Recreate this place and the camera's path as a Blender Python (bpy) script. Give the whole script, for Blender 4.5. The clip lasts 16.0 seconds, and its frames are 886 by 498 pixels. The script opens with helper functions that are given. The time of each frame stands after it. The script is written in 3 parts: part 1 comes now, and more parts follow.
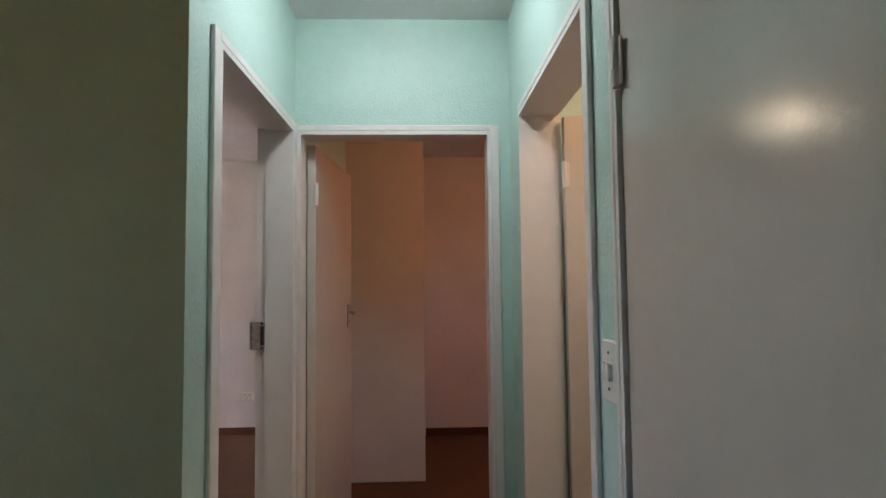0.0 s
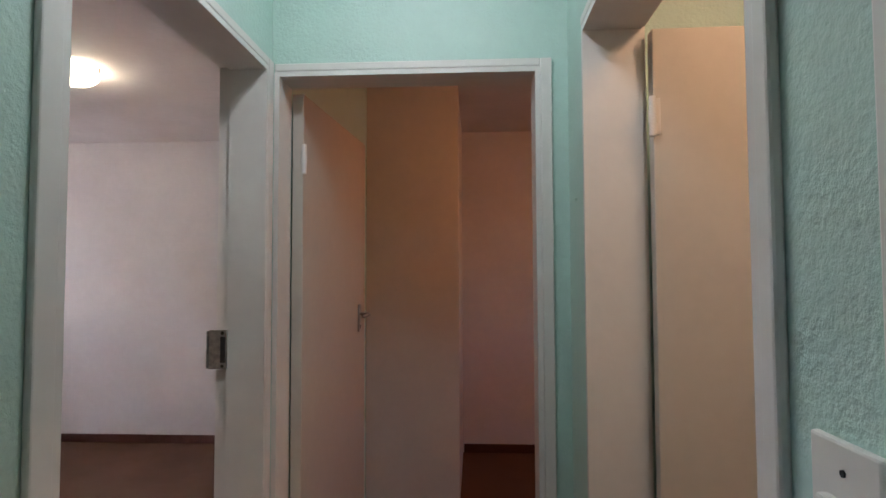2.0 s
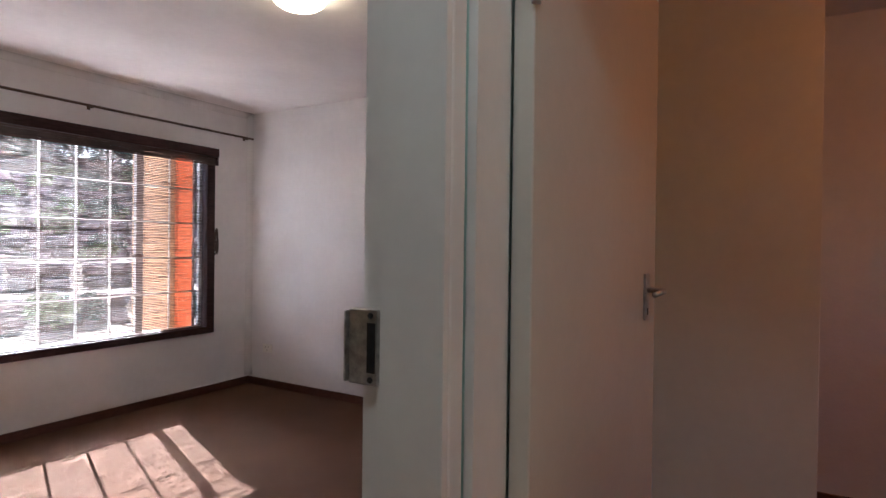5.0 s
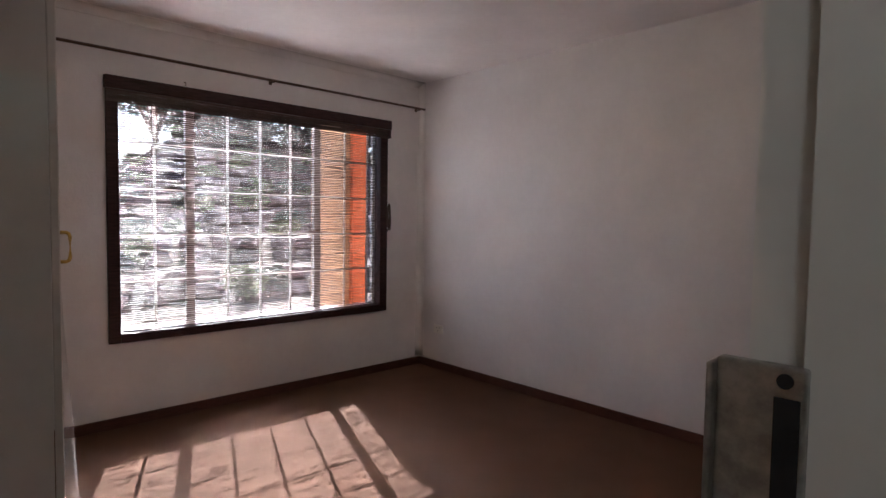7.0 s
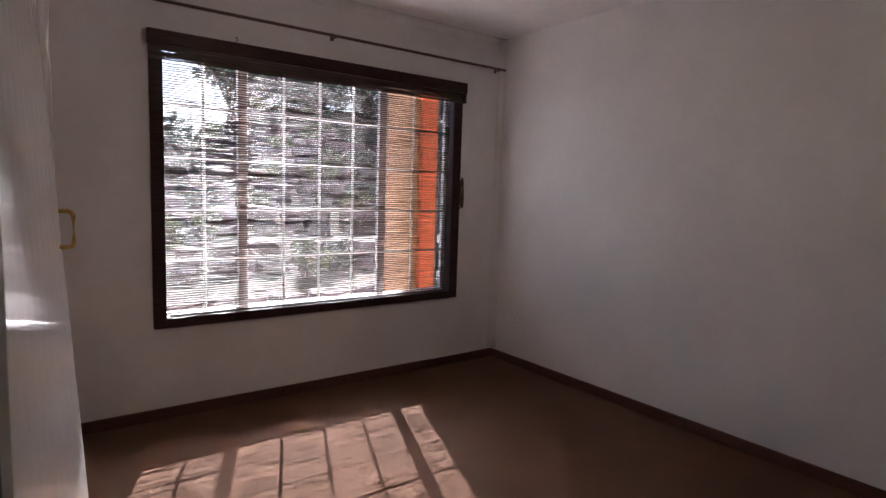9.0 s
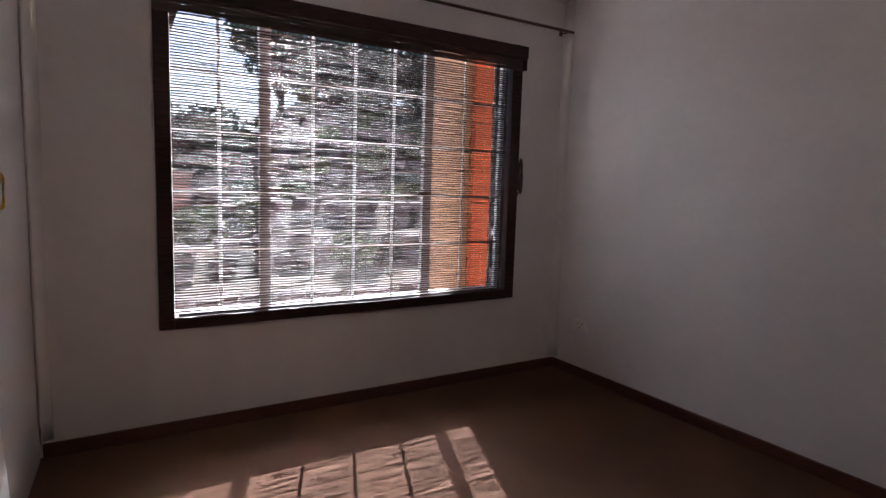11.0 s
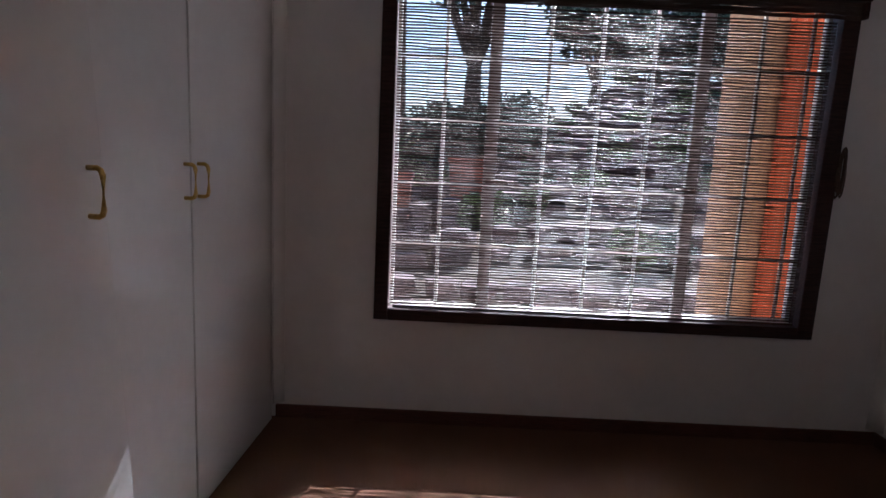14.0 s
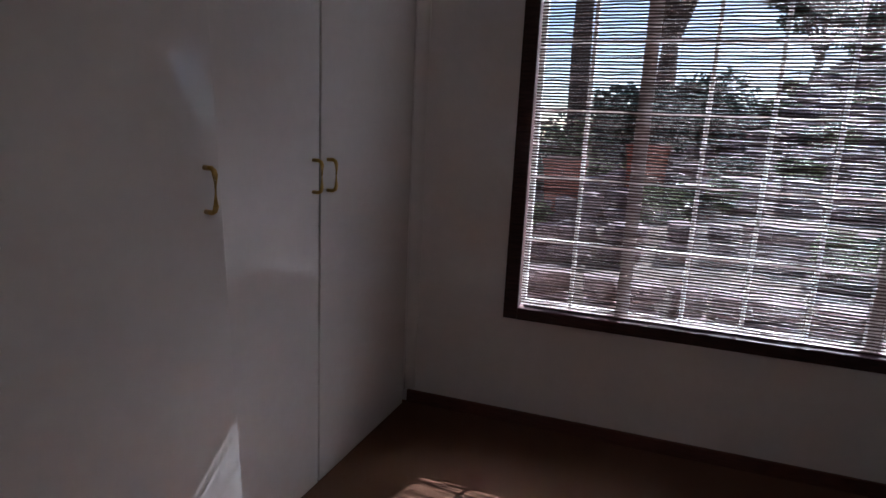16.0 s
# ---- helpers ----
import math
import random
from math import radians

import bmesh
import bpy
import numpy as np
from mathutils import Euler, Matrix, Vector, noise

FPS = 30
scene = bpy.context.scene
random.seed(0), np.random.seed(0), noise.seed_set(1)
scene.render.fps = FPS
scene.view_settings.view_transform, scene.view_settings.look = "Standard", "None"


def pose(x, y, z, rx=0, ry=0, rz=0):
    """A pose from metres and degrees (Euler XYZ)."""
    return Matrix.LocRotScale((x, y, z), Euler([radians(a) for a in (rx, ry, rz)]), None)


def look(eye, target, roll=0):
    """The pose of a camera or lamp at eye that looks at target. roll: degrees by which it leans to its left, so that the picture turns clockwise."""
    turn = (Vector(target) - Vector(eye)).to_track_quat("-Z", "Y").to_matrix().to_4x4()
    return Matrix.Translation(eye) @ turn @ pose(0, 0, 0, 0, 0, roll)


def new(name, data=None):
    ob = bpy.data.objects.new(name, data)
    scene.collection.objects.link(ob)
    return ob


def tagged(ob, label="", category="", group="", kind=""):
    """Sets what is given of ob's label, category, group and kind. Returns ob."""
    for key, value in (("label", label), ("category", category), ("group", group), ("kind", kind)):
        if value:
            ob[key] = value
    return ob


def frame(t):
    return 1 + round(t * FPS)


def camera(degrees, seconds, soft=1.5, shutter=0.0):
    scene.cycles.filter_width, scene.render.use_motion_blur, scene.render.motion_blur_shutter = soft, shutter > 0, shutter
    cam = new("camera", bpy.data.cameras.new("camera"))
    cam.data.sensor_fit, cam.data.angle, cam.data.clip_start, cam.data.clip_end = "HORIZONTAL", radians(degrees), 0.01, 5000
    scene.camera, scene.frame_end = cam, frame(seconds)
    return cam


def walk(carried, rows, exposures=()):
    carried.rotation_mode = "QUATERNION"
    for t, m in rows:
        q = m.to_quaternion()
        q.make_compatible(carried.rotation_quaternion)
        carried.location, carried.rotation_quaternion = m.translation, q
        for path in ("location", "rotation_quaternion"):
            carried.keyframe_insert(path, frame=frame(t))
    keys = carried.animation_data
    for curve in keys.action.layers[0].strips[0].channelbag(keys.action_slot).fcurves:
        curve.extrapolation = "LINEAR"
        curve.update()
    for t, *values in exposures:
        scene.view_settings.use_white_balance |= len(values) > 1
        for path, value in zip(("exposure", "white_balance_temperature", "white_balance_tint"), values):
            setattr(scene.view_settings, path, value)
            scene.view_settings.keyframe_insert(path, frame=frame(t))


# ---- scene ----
cam = camera(76.0, 16.0)
PATH = [
    (0, (0.07, -0.056, 1.399), (0.138, 1.94, 1.513), -0.6),
    (0.5, (0.079, 0.122, 1.419), (0.151, 2.118, 1.521), -0.7),
    (1, (0.098, 0.279, 1.405), (0.15, 2.276, 1.514), -0.6),
    (1.5, (0.116, 0.462, 1.401), (0.13, 2.46, 1.504), -0.6),
    (2, (0.158, 0.635, 1.407), (0.05, 2.63, 1.497), -0.2),
    (2.5, (0.162, 0.803, 1.380), (-0.066, 2.789, 1.463), 0.25),
    (3, (0.116, 1.034, 1.372), (-0.248, 3.0, 1.445), -0.1),
    (3.5, (0.075, 1.187, 1.374), (-0.404, 3.128, 1.424), -0.2),
    (4, (0.038, 1.382, 1.372), (-0.606, 3.275, 1.404), 0.1),
    (4.5, (0.0, 1.508, 1.361), (-0.826, 3.329, 1.371), 0.4),
    (5, (-0.062, 1.619, 1.344), (-1.078, 3.342, 1.328), 0.7),
    (7.5, (-0.550, 2.050, 1.333), (-2.084, 3.324, 1.193), 1.3),
    (8, (-0.595, 2.194, 1.365), (-2.195, 3.381, 1.185), 1.7),
    (8.5, (-0.754, 2.205, 1.373), (-2.346, 3.399, 1.171), 1.8),
    (11, (-1.425, 2.561, 1.269), (-3.119, 3.601, 1.048), 1.8),
    (11.5, (-1.454, 2.665, 1.274), (-3.195, 3.623, 1.049), 1.8),
    (12, (-1.484, 2.81, 1.295), (-3.294, 3.625, 1.052), 1.9),
    (12.5, (-1.482, 2.928, 1.312), (-3.371, 3.53, 1.046), 1.9),
    (13, (-1.567, 2.955, 1.33), (-3.502, 3.353, 1.024), 2.5),
    (13.5, (-1.649, 3.052, 1.31), (-3.616, 3.257, 1.009), 2.5),
    (14, (-1.717, 3.119, 1.323), (-3.692, 3.124, 1.008), 2.8),
    (14.5, (-1.775, 3.175, 1.344), (-3.741, 3.028, 1.012), 2.9),
    (15, (-1.863, 3.253, 1.381), (-3.801, 2.938, 0.999), 3.3),
    (15.5, (-1.872, 3.359, 1.362), (-3.765, 2.834, 0.988), 3.1),
    (16, (-1.846, 3.33, 1.375), (-3.707, 2.714, 0.977), 2.8),
]
EXPOSURES = [(0, 4.5, 5850, 14), (1.5, 4.4, 5780, 14), (3, 4.28, 5680, 14), (5, 4.15, 5650, 14), (7.5, 3.45, 5850, 15.5), (8.5, 3.33, 5850, 15.5), (11, 2.9, 5750, 15), (12.5, 2.6, 5540, 14.5), (16, 2.04, 5380, 14.5)]
walk(cam, [(t, look(eye, target, roll)) for t, eye, target, roll in PATH], EXPOSURES)

# ---- world and sun ----
SUN_WAY = Vector((1.0, -0.39, -1.03)).normalized()
world = bpy.data.worlds.new("sky")
world.use_nodes = True
scene.world = world
sky = world.node_tree.nodes.new("ShaderNodeTexSky")
sky.sky_type = "NISHITA"
sky.sun_disc = False
sky.sun_elevation = math.asin(-SUN_WAY.z)
sky.sun_rotation = math.atan2(-SUN_WAY.x, -SUN_WAY.y)
world.node_tree.links.new(sky.outputs[0], world.node_tree.nodes["Background"].inputs[0])
world.node_tree.nodes["Background"].inputs[1].default_value = 0.042

sun = new("sun", bpy.data.lights.new("sun", "SUN"))
sun.data.energy, sun.data.angle, sun.data.color = 5.0, radians(0.3), (1.0, 0.96, 0.90)
sun.rotation_mode = "QUATERNION"
sun.rotation_quaternion = SUN_WAY.to_track_quat("-Z", "Y")


# ---- materials ----
class Mat:
    """A node material with the shader at hand."""

    def __init__(self, name, color, rough=0.5, metal=0.0, spec=0.5):
        self.m = bpy.data.materials.new(name)
        self.m.use_nodes = True
        self.n, self.l = self.m.node_tree.nodes, self.m.node_tree.links
        self.b = self.n["Principled BSDF"]
        self.b.inputs["Base Color"].default_value = (*color, 1)
        self.b.inputs["Roughness"].default_value = rough
        self.b.inputs["Metallic"].default_value = metal
        self.b.inputs["Specular IOR Level"].default_value = spec
        self.color, self.rough, self.bumped = color, rough, None
        self.coord = self.n.new("ShaderNodeTexCoord")
        self.where = self.coord.outputs["Object"]

    def stretch(self, x, y, z):
        node = self.n.new("ShaderNodeMapping")
        node.inputs["Scale"].default_value = (x, y, z)
        self.l.new(self.coord.outputs["Object"], node.inputs["Vector"])
        self.where = node.outputs[0]
        return self

    def noise(self, scale, detail=4.0, rough=0.6):
        node = self.n.new("ShaderNodeTexNoise")
        node.inputs["Scale"].default_value = scale
        node.inputs["Detail"].default_value = detail
        node.inputs["Roughness"].default_value = rough
        self.l.new(self.where, node.inputs["Vector"])
        return node.outputs["Fac"]

    def voronoi(self, scale):
        node = self.n.new("ShaderNodeTexVoronoi")
        node.inputs["Scale"].default_value = scale
        self.l.new(self.where, node.inputs["Vector"])
        return node.outputs["Distance"]

    def tint(self, fac, dark, light, lo=0.35, hi=0.65):
        """Lay a second variation of colour over what is there, by a grey value."""
        ramp = self.n.new("ShaderNodeValToRGB")
        ramp.color_ramp.elements[0].position, ramp.color_ramp.elements[1].position = lo, hi
        ramp.color_ramp.elements[0].color, ramp.color_ramp.elements[1].color = (*dark, 1), (*light, 1)
        self.l.new(fac, ramp.inputs[0])
        into = self.b.inputs["Base Color"]
        if into.is_linked:
            mix = self.n.new("ShaderNodeMix")
            mix.data_type, mix.blend_type = "RGBA", "MULTIPLY"
            mix.inputs["Factor"].default_value = 1.0
            self.l.new(into.links[0].from_socket, mix.inputs["A"])
            self.l.new(ramp.outputs[0], mix.inputs["B"])
            self.l.new(mix.outputs["Result"], into)
        else:
            self.l.new(ramp.outputs[0], into)
        return self

    def wear(self, fac, lo, hi):
        node = self.n.new("ShaderNodeMapRange")
        node.inputs["To Min"].default_value, node.inputs["To Max"].default_value = lo, hi
        self.l.new(fac, node.inputs["Value"])
        self.l.new(node.outputs[0], self.b.inputs["Roughness"])
        return self

    def bump(self, fac, strength=0.3, distance=0.002):
        node = self.n.new("ShaderNodeBump")
        node.inputs["Strength"].default_value, node.inputs["Distance"].default_value = strength, distance
        self.l.new(fac, node.inputs["Height"])
        if self.bumped:
            self.l.new(self.bumped, node.inputs["Normal"])
        self.bumped = node.outputs[0]
        self.l.new(self.bumped, self.b.inputs["Normal"])
        return self

    def each(self, amount):
        """Vary the brightness from object to object."""
        info = self.n.new("ShaderNodeObjectInfo")
        return self.tint(info.outputs["Random"], (1 - amount,) * 3, (1 + amount,) * 3, 0.0, 1.0)


def scaled(c, k):
    return tuple(v * k for v in c)


def painted(name, color, rough, grain, strength, distance=0.0015, vary=0.05, spec=0.5):
    a = Mat(name, color, rough, 0.0, spec)
    a.tint(a.noise(1.7, 5), scaled(color, 1 - vary), scaled(color, 1 + vary))
    a.tint(a.noise(23, 4), (0.97,) * 3, (1.0,) * 3)
    a.wear(a.noise(6, 4), rough * 0.85, rough * 1.2)
    a.bump(a.noise(grain, 3), strength, distance)
    return a


MINT = (0.52, 0.70, 0.625)
WHITE = (0.74, 0.715, 0.712)
m = painted("mint_plaster", MINT, 0.42, 85, 0.8, 0.004)
m.bump(m.noise(240, 2), 0.35, 0.001)
mint = m.m
m = painted("white_plaster", WHITE, 0.42, 60, 0.6, 0.0025)
m.bump(m.noise(190, 2), 0.25, 0.001)
white = m.m
m = painted("corner_paint", (0.82, 0.80, 0.79), 0.10, 60, 0.2, 0.001)
m.b.inputs["Specular IOR Level"].default_value = 1.0
m.b.inputs["Coat Weight"].default_value, m.b.inputs["Coat IOR"].default_value, m.b.inputs["Coat Roughness"].default_value = 1.0, 1.8, 0.08
corner_paint = m.m
m = painted("ceiling_paint", (0.80, 0.77, 0.765), 0.75, 120, 0.2, 0.001)
ceiling_paint = m.m
m = painted("door_gloss_paint", (0.62, 0.575, 0.50), 0.13, 130, 0.20, 0.0012, 0.03)
m.bump(m.noise(48, 2), 0.16, 0.002)
door_paint = m.m
# Mint plaster in shade: the dim olive tone is put into the colour.
m = painted("shaded_mint_plaster", (0.60, 0.595, 0.34), 0.5, 85, 0.8, 0.004)
shaded_mint = m.m
m = painted("frame_gloss_paint", (0.76, 0.74, 0.70), 0.36, 40, 0.06, 0.001, 0.03)
frame_paint = m.m
m = painted("wardrobe_gloss_paint", (0.68, 0.65, 0.63), 0.08, 9, 0.05, 0.003, 0.03)
m.bump(m.noise(140, 2), 0.08, 0.0006)
m.b.inputs["Specular IOR Level"].default_value = 0.85
wardrobe_paint = m.m
m = painted("eggshell_paint", (0.72, 0.68, 0.64), 0.55, 90, 0.15, 0.001, 0.05)
eggshell = m.m
m = Mat("brown_carpet", (0.2, 0.1, 0.06), 0.82, 0, 0.25)
m.b.inputs["Sheen Weight"].default_value, m.b.inputs["Sheen Roughness"].default_value = 0.04, 0.4
m.tint(m.noise(2.2, 5), (0.108, 0.047, 0.022), (0.145, 0.064, 0.032))
m.tint(m.noise(420, 3), (0.62,) * 3, (1.15,) * 3, 0.3, 0.7)
m.bump(m.noise(420, 3), 0.8, 0.004)
carpet = m.m
m = Mat("dark_wood", (0.05, 0.025, 0.018), 0.5, 0, 0.2)
m.stretch(30, 3, 30)
m.tint(m.noise(4, 6), (0.026, 0.012, 0.012), (0.056, 0.026, 0.024))
m.wear(m.noise(3, 4), 0.32, 0.55)
m.bump(m.noise(8, 4), 0.25, 0.0008)
dark_wood = m.m
m = Mat("blind_wood", (0.06, 0.03, 0.022), 0.45)
m.stretch(60, 2, 60)
m.tint(m.noise(3, 5), (0.030, 0.015, 0.012), (0.085, 0.045, 0.035))
m.each(0.25)
m.bump(m.noise(6, 3), 0.2, 0.0005)
blind_wood = m.m
m = Mat("skirting_wood", (0.07, 0.025, 0.015), 0.42)
m.stretch(3, 3, 30)
m.tint(m.noise(5, 6), (0.060, 0.020, 0.012), (0.110, 0.038, 0.024))
m.wear(m.noise(4, 4), 0.32, 0.55)
m.bump(m.noise(8, 4), 0.2, 0.0008)
skirting_wood = m.m
m = Mat("rod_metal", (0.10, 0.065, 0.05), 0.38, 0.6)
m.tint(m.noise(40, 3), (0.075, 0.05, 0.04), (0.13, 0.085, 0.065))
rod_metal = m.m
m = Mat("brushed_steel", (0.42, 0.41, 0.40), 0.36, 1.0)
m.tint(m.noise(60, 4), (0.30, 0.30, 0.29), (0.50, 0.49, 0.47))
m.wear(m.noise(25, 4), 0.28, 0.5)
steel = m.m
m = Mat("dull_brass", (0.55, 0.36, 0.10), 0.32, 1.0)
m.tint(m.noise(50, 4), (0.46, 0.29, 0.07), (0.66, 0.44, 0.14))
brass = m.m
m = Mat("shadow_dark", (0.012, 0.012, 0.012), 0.8)
m.tint(m.noise(30, 2), (0.008,) * 3, (0.016,) * 3)
black = m.m
m = painted("switch_plastic", (0.78, 0.76, 0.70), 0.3, 90, 0.05, 0.0005, 0.03)
plastic = m.m
m = painted("white_bar_paint", (0.74, 0.73, 0.70), 0.4, 60, 0.2, 0.001, 0.08)
bar_paint = m.m
# Bar paint darkened: the mullions' silhouette against the sky is put into the colour.
m = painted("backlit_casement_paint", (0.34, 0.32, 0.31), 0.45, 60, 0.2, 0.001, 0.08)
backlit_casement_paint = m.m
m = painted("orange_masonry", (0.36, 0.075, 0.02), 0.8, 40, 0.6, 0.004, 0.15)
orange = m.m
m = painted("peach_render", (0.42, 0.25, 0.14), 0.85, 40, 0.6, 0.004, 0.14)
peach = m.m
m = painted("outer_render", (0.50, 0.40, 0.34), 0.85, 40, 0.6, 0.004, 0.12)
render_paint = m.m
m = Mat("rough_stone", (0.3, 0.26, 0.23), 0.9)
m.tint(m.noise(5, 6), (0.105, 0.072, 0.072), (0.23, 0.17, 0.168))
m.each(0.2)
m.bump(m.noise(18, 6), 0.8, 0.02)
stone = m.m
m = Mat("dry_ground", (0.2, 0.15, 0.1), 0.95)
m.tint(m.noise(0.9, 6), (0.042, 0.031, 0.024), (0.14, 0.102, 0.078))
m.tint(m.noise(14, 5), (0.75,) * 3, (1.15,) * 3)
m.bump(m.noise(20, 5), 0.7, 0.03)
ground_mat = m.m
m = Mat("bark", (0.09, 0.065, 0.05), 0.9)
m.stretch(6, 6, 1.5)
m.tint(m.noise(4, 6), (0.05, 0.035, 0.028), (0.15, 0.11, 0.085))
m.bump(m.noise(5, 6), 0.9, 0.02)
bark = m.m


def leafy(name, dark, light):
    a = Mat(name, light, 0.55)
    geo = a.n.new("ShaderNodeNewGeometry")
    a.tint(geo.outputs["Random Per Island"], dark, light, 0.0, 1.0)
    a.b.inputs["Transmission Weight"].default_value = 0.0
    return a.m


leaf_green = leafy("leaf_green", (0.05, 0.075, 0.03), (0.16, 0.20, 0.075))
leaf_blue = leafy("leaf_dark", (0.025, 0.05, 0.04), (0.08, 0.12, 0.085))
m = painted("red_roof", (0.32, 0.10, 0.07), 0.8, 30, 0.5, 0.01, 0.2)
red_roof = m.m
m = painted("terracotta", (0.26, 0.09, 0.055), 0.8, 30, 0.4, 0.004, 0.2)
terracotta = m.m

m = Mat("clear_glass", (1, 1, 1), 0.0)
m.b.inputs["Transmission Weight"].default_value = 1.0
m.b.inputs["IOR"].default_value = 1.45
m.tint(m.noise(3, 2), (0.96, 0.97, 0.97), (1, 1, 1))
glass = m.m


def lamp_glass(name, color, strength):
    a = Mat(name, (0.85, 0.82, 0.75), 0.3)
    a.tint(a.noise(8, 3), (0.8, 0.76, 0.68), (0.88, 0.85, 0.78))
    a.b.inputs["Emission Color"].default_value = (*color, 1)
    a.b.inputs["Emission Strength"].default_value = strength
    return a.m


glow_room = lamp_glass("glowing_opal_glass", (1.0, 0.80, 0.50), 1.35)
glow_hall = lamp_glass("glowing_cool_glass", (1.0, 0.98, 0.92), 1.15)
glow_warm = lamp_glass("glowing_amber_glass", (1.0, 0.34, 0.09), 1.85)
glow_bath = lamp_glass("glowing_warm_glass", (1.0, 0.60, 0.32), 1.85)


# ---- mesh helpers ----
def box(bm, x0, y0, z0, x1, y1, z1, bevel=0.0):
    r = bmesh.ops.create_cube(bm, size=1.0, matrix=Matrix.LocRotScale(((x0 + x1) / 2, (y0 + y1) / 2, (z0 + z1) / 2), None, (abs(x1 - x0), abs(y1 - y0), abs(z1 - z0))))
    if bevel:
        edges = {e for v in r["verts"] for e in v.link_edges}
        bmesh.ops.bevel(bm, geom=list(edges), offset=bevel, segments=2, profile=0.5, affect="EDGES")
    return bm


def boxed(*args, **kw):
    return box(bmesh.new(), *args, **kw)


def rod(bm, a, b, r0, r1=None, seg=12):
    """A round bar between two places."""
    a, b = Vector(a), Vector(b)
    way = b - a
    turn = way.to_track_quat("Z", "Y").to_matrix().to_4x4()
    bmesh.ops.create_cone(bm, cap_ends=True, segments=seg, radius1=r0, radius2=r0 if r1 is None else r1, depth=way.length, matrix=Matrix.Translation((a + b) / 2) @ turn)
    return bm


def tube(bm, points, r, seg=8):
    """A bent bar through the places given."""
    pts = [Vector(p) for p in points]
    rings = []
    for i, p in enumerate(pts):
        way = (pts[min(i + 1, len(pts) - 1)] - pts[max(i - 1, 0)]).normalized()
        turn = way.to_track_quat("Z", "Y").to_matrix()
        rings.append([bm.verts.new(p + turn @ Vector((r * math.cos(6.2832 * k / seg), r * math.sin(6.2832 * k / seg), 0))) for k in range(seg)])
    for u, v in zip(rings, rings[1:]):
        for k in range(seg):
            bm.faces.new((u[k], u[(k + 1) % seg], v[(k + 1) % seg], v[k]))
    bm.faces.new(rings[0][::-1])
    bm.faces.new(rings[-1])
    return bm


def lathe(bm, profile, seg=40, centre=(0, 0, 0)):
    """A turned shape from (radius, height) rows."""
    rings = []
    for r, z in profile:
        rings.append([bm.verts.new((centre[0] + r * math.cos(6.2832 * k / seg), centre[1] + r * math.sin(6.2832 * k / seg), centre[2] + z)) for k in range(seg)])
    for u, v in zip(rings, rings[1:]):
        for k in range(seg):
            bm.faces.new((u[k], u[(k + 1) % seg], v[(k + 1) % seg], v[k]))
    return bm


def mesh_of(name, bm, mats, smooth=False):
    bmesh.ops.recalc_face_normals(bm, faces=bm.faces[:])
    data = bpy.data.meshes.new(name)
    bm.to_mesh(data)
    bm.free()
    for a in mats if isinstance(mats, (list, tuple)) else [mats]:
        data.materials.append(a)
    if smooth:
        for p in data.polygons:
            p.use_smooth = True
    return data


def part(name, bm, material, parent, label="", smooth=False):
    """One mesh under a thing or under a part."""
    ob = new(name, mesh_of(name, bm, material, smooth))
    ob.parent = parent
    if label:
        ob["label"] = label
    return ob


def thing(name, label, category, group="", kind="", at=None):
    """An Empty at the base of a thing."""
    ob = new(name)
    if at is not None:
        ob.matrix_basis = at
    return tagged(ob, label, category, group, kind)


def solid(name, bm, material, label, category, kind="", group="", smooth=False):
    """A thing that is one mesh."""
    return tagged(new(name, mesh_of(name, bm, material, smooth)), label, category, group, kind)


def wall(name, label, axis, a0, a1, b0, b1, z1, holes, low, high, edge=None):
    """A wall along x or y with openings through it. a: along the wall, b: its two faces; low and high: the material of each face."""
    bm = bmesh.new()

    def piece(u0, u1, w0, w1):
        if u1 - u0 > 1e-4 and w1 - w0 > 1e-4:
            if axis == "x":
                box(bm, u0, b0, w0, u1, b1, w1)
            else:
                box(bm, b0, u0, w0, b1, u1, w1)

    at = a0
    for h0, h1, s, t in sorted(holes):
        piece(at, h0, 0, z1)
        piece(h0, h1, 0, s)
        piece(h0, h1, t, z1)
        at = h1
    piece(at, a1, 0, z1)
    bmesh.ops.recalc_face_normals(bm, faces=bm.faces[:])
    k = 1 if axis == "x" else 0
    for f in bm.faces:
        f.material_index = 0 if f.normal[k] < -0.5 else 1 if f.normal[k] > 0.5 else 2
    return solid(name, bm, [low, high, edge or high], label, "wall", "structure")


CEIL = 2.56
# ---- the setting: floor, ceilings, walls ----
box_floor = boxed(-4.63, -2.6, -0.15, 3.0, 5.6, 0.0)
solid("floor", box_floor, carpet, "brown short-pile carpet, plain and slightly worn", "floor", "structure")
solid("ceiling", boxed(-4.63, -2.6, CEIL, 3.0, 5.6, CEIL + 0.15), ceiling_paint, "smooth white painted ceiling", "ceiling", "structure")

WX = -4.41          # room face of the window wall
WIN = (2.86, 4.90, 0.575, 2.16)
wall("wall_west", "white textured plaster wall round the wide window", "y", 1.30, 5.60, WX - 0.16, WX, CEIL, [WIN], render_paint, white, white)
wall("wall_north", "plain white plaster wall of the bedroom", "x", WX, -0.62, 5.35, 5.60, CEIL, [], white, render_paint, white)
# The ends of this wall take the mint with shade in its colour.
wall("wall_hall_left", "wall between hall and bedroom, mint green on the hall side", "y", 1.283, 5.60, -0.62, -0.485, CEIL, [(1.462, 2.338, 0, 2.055)], white, mint, shaded_mint)
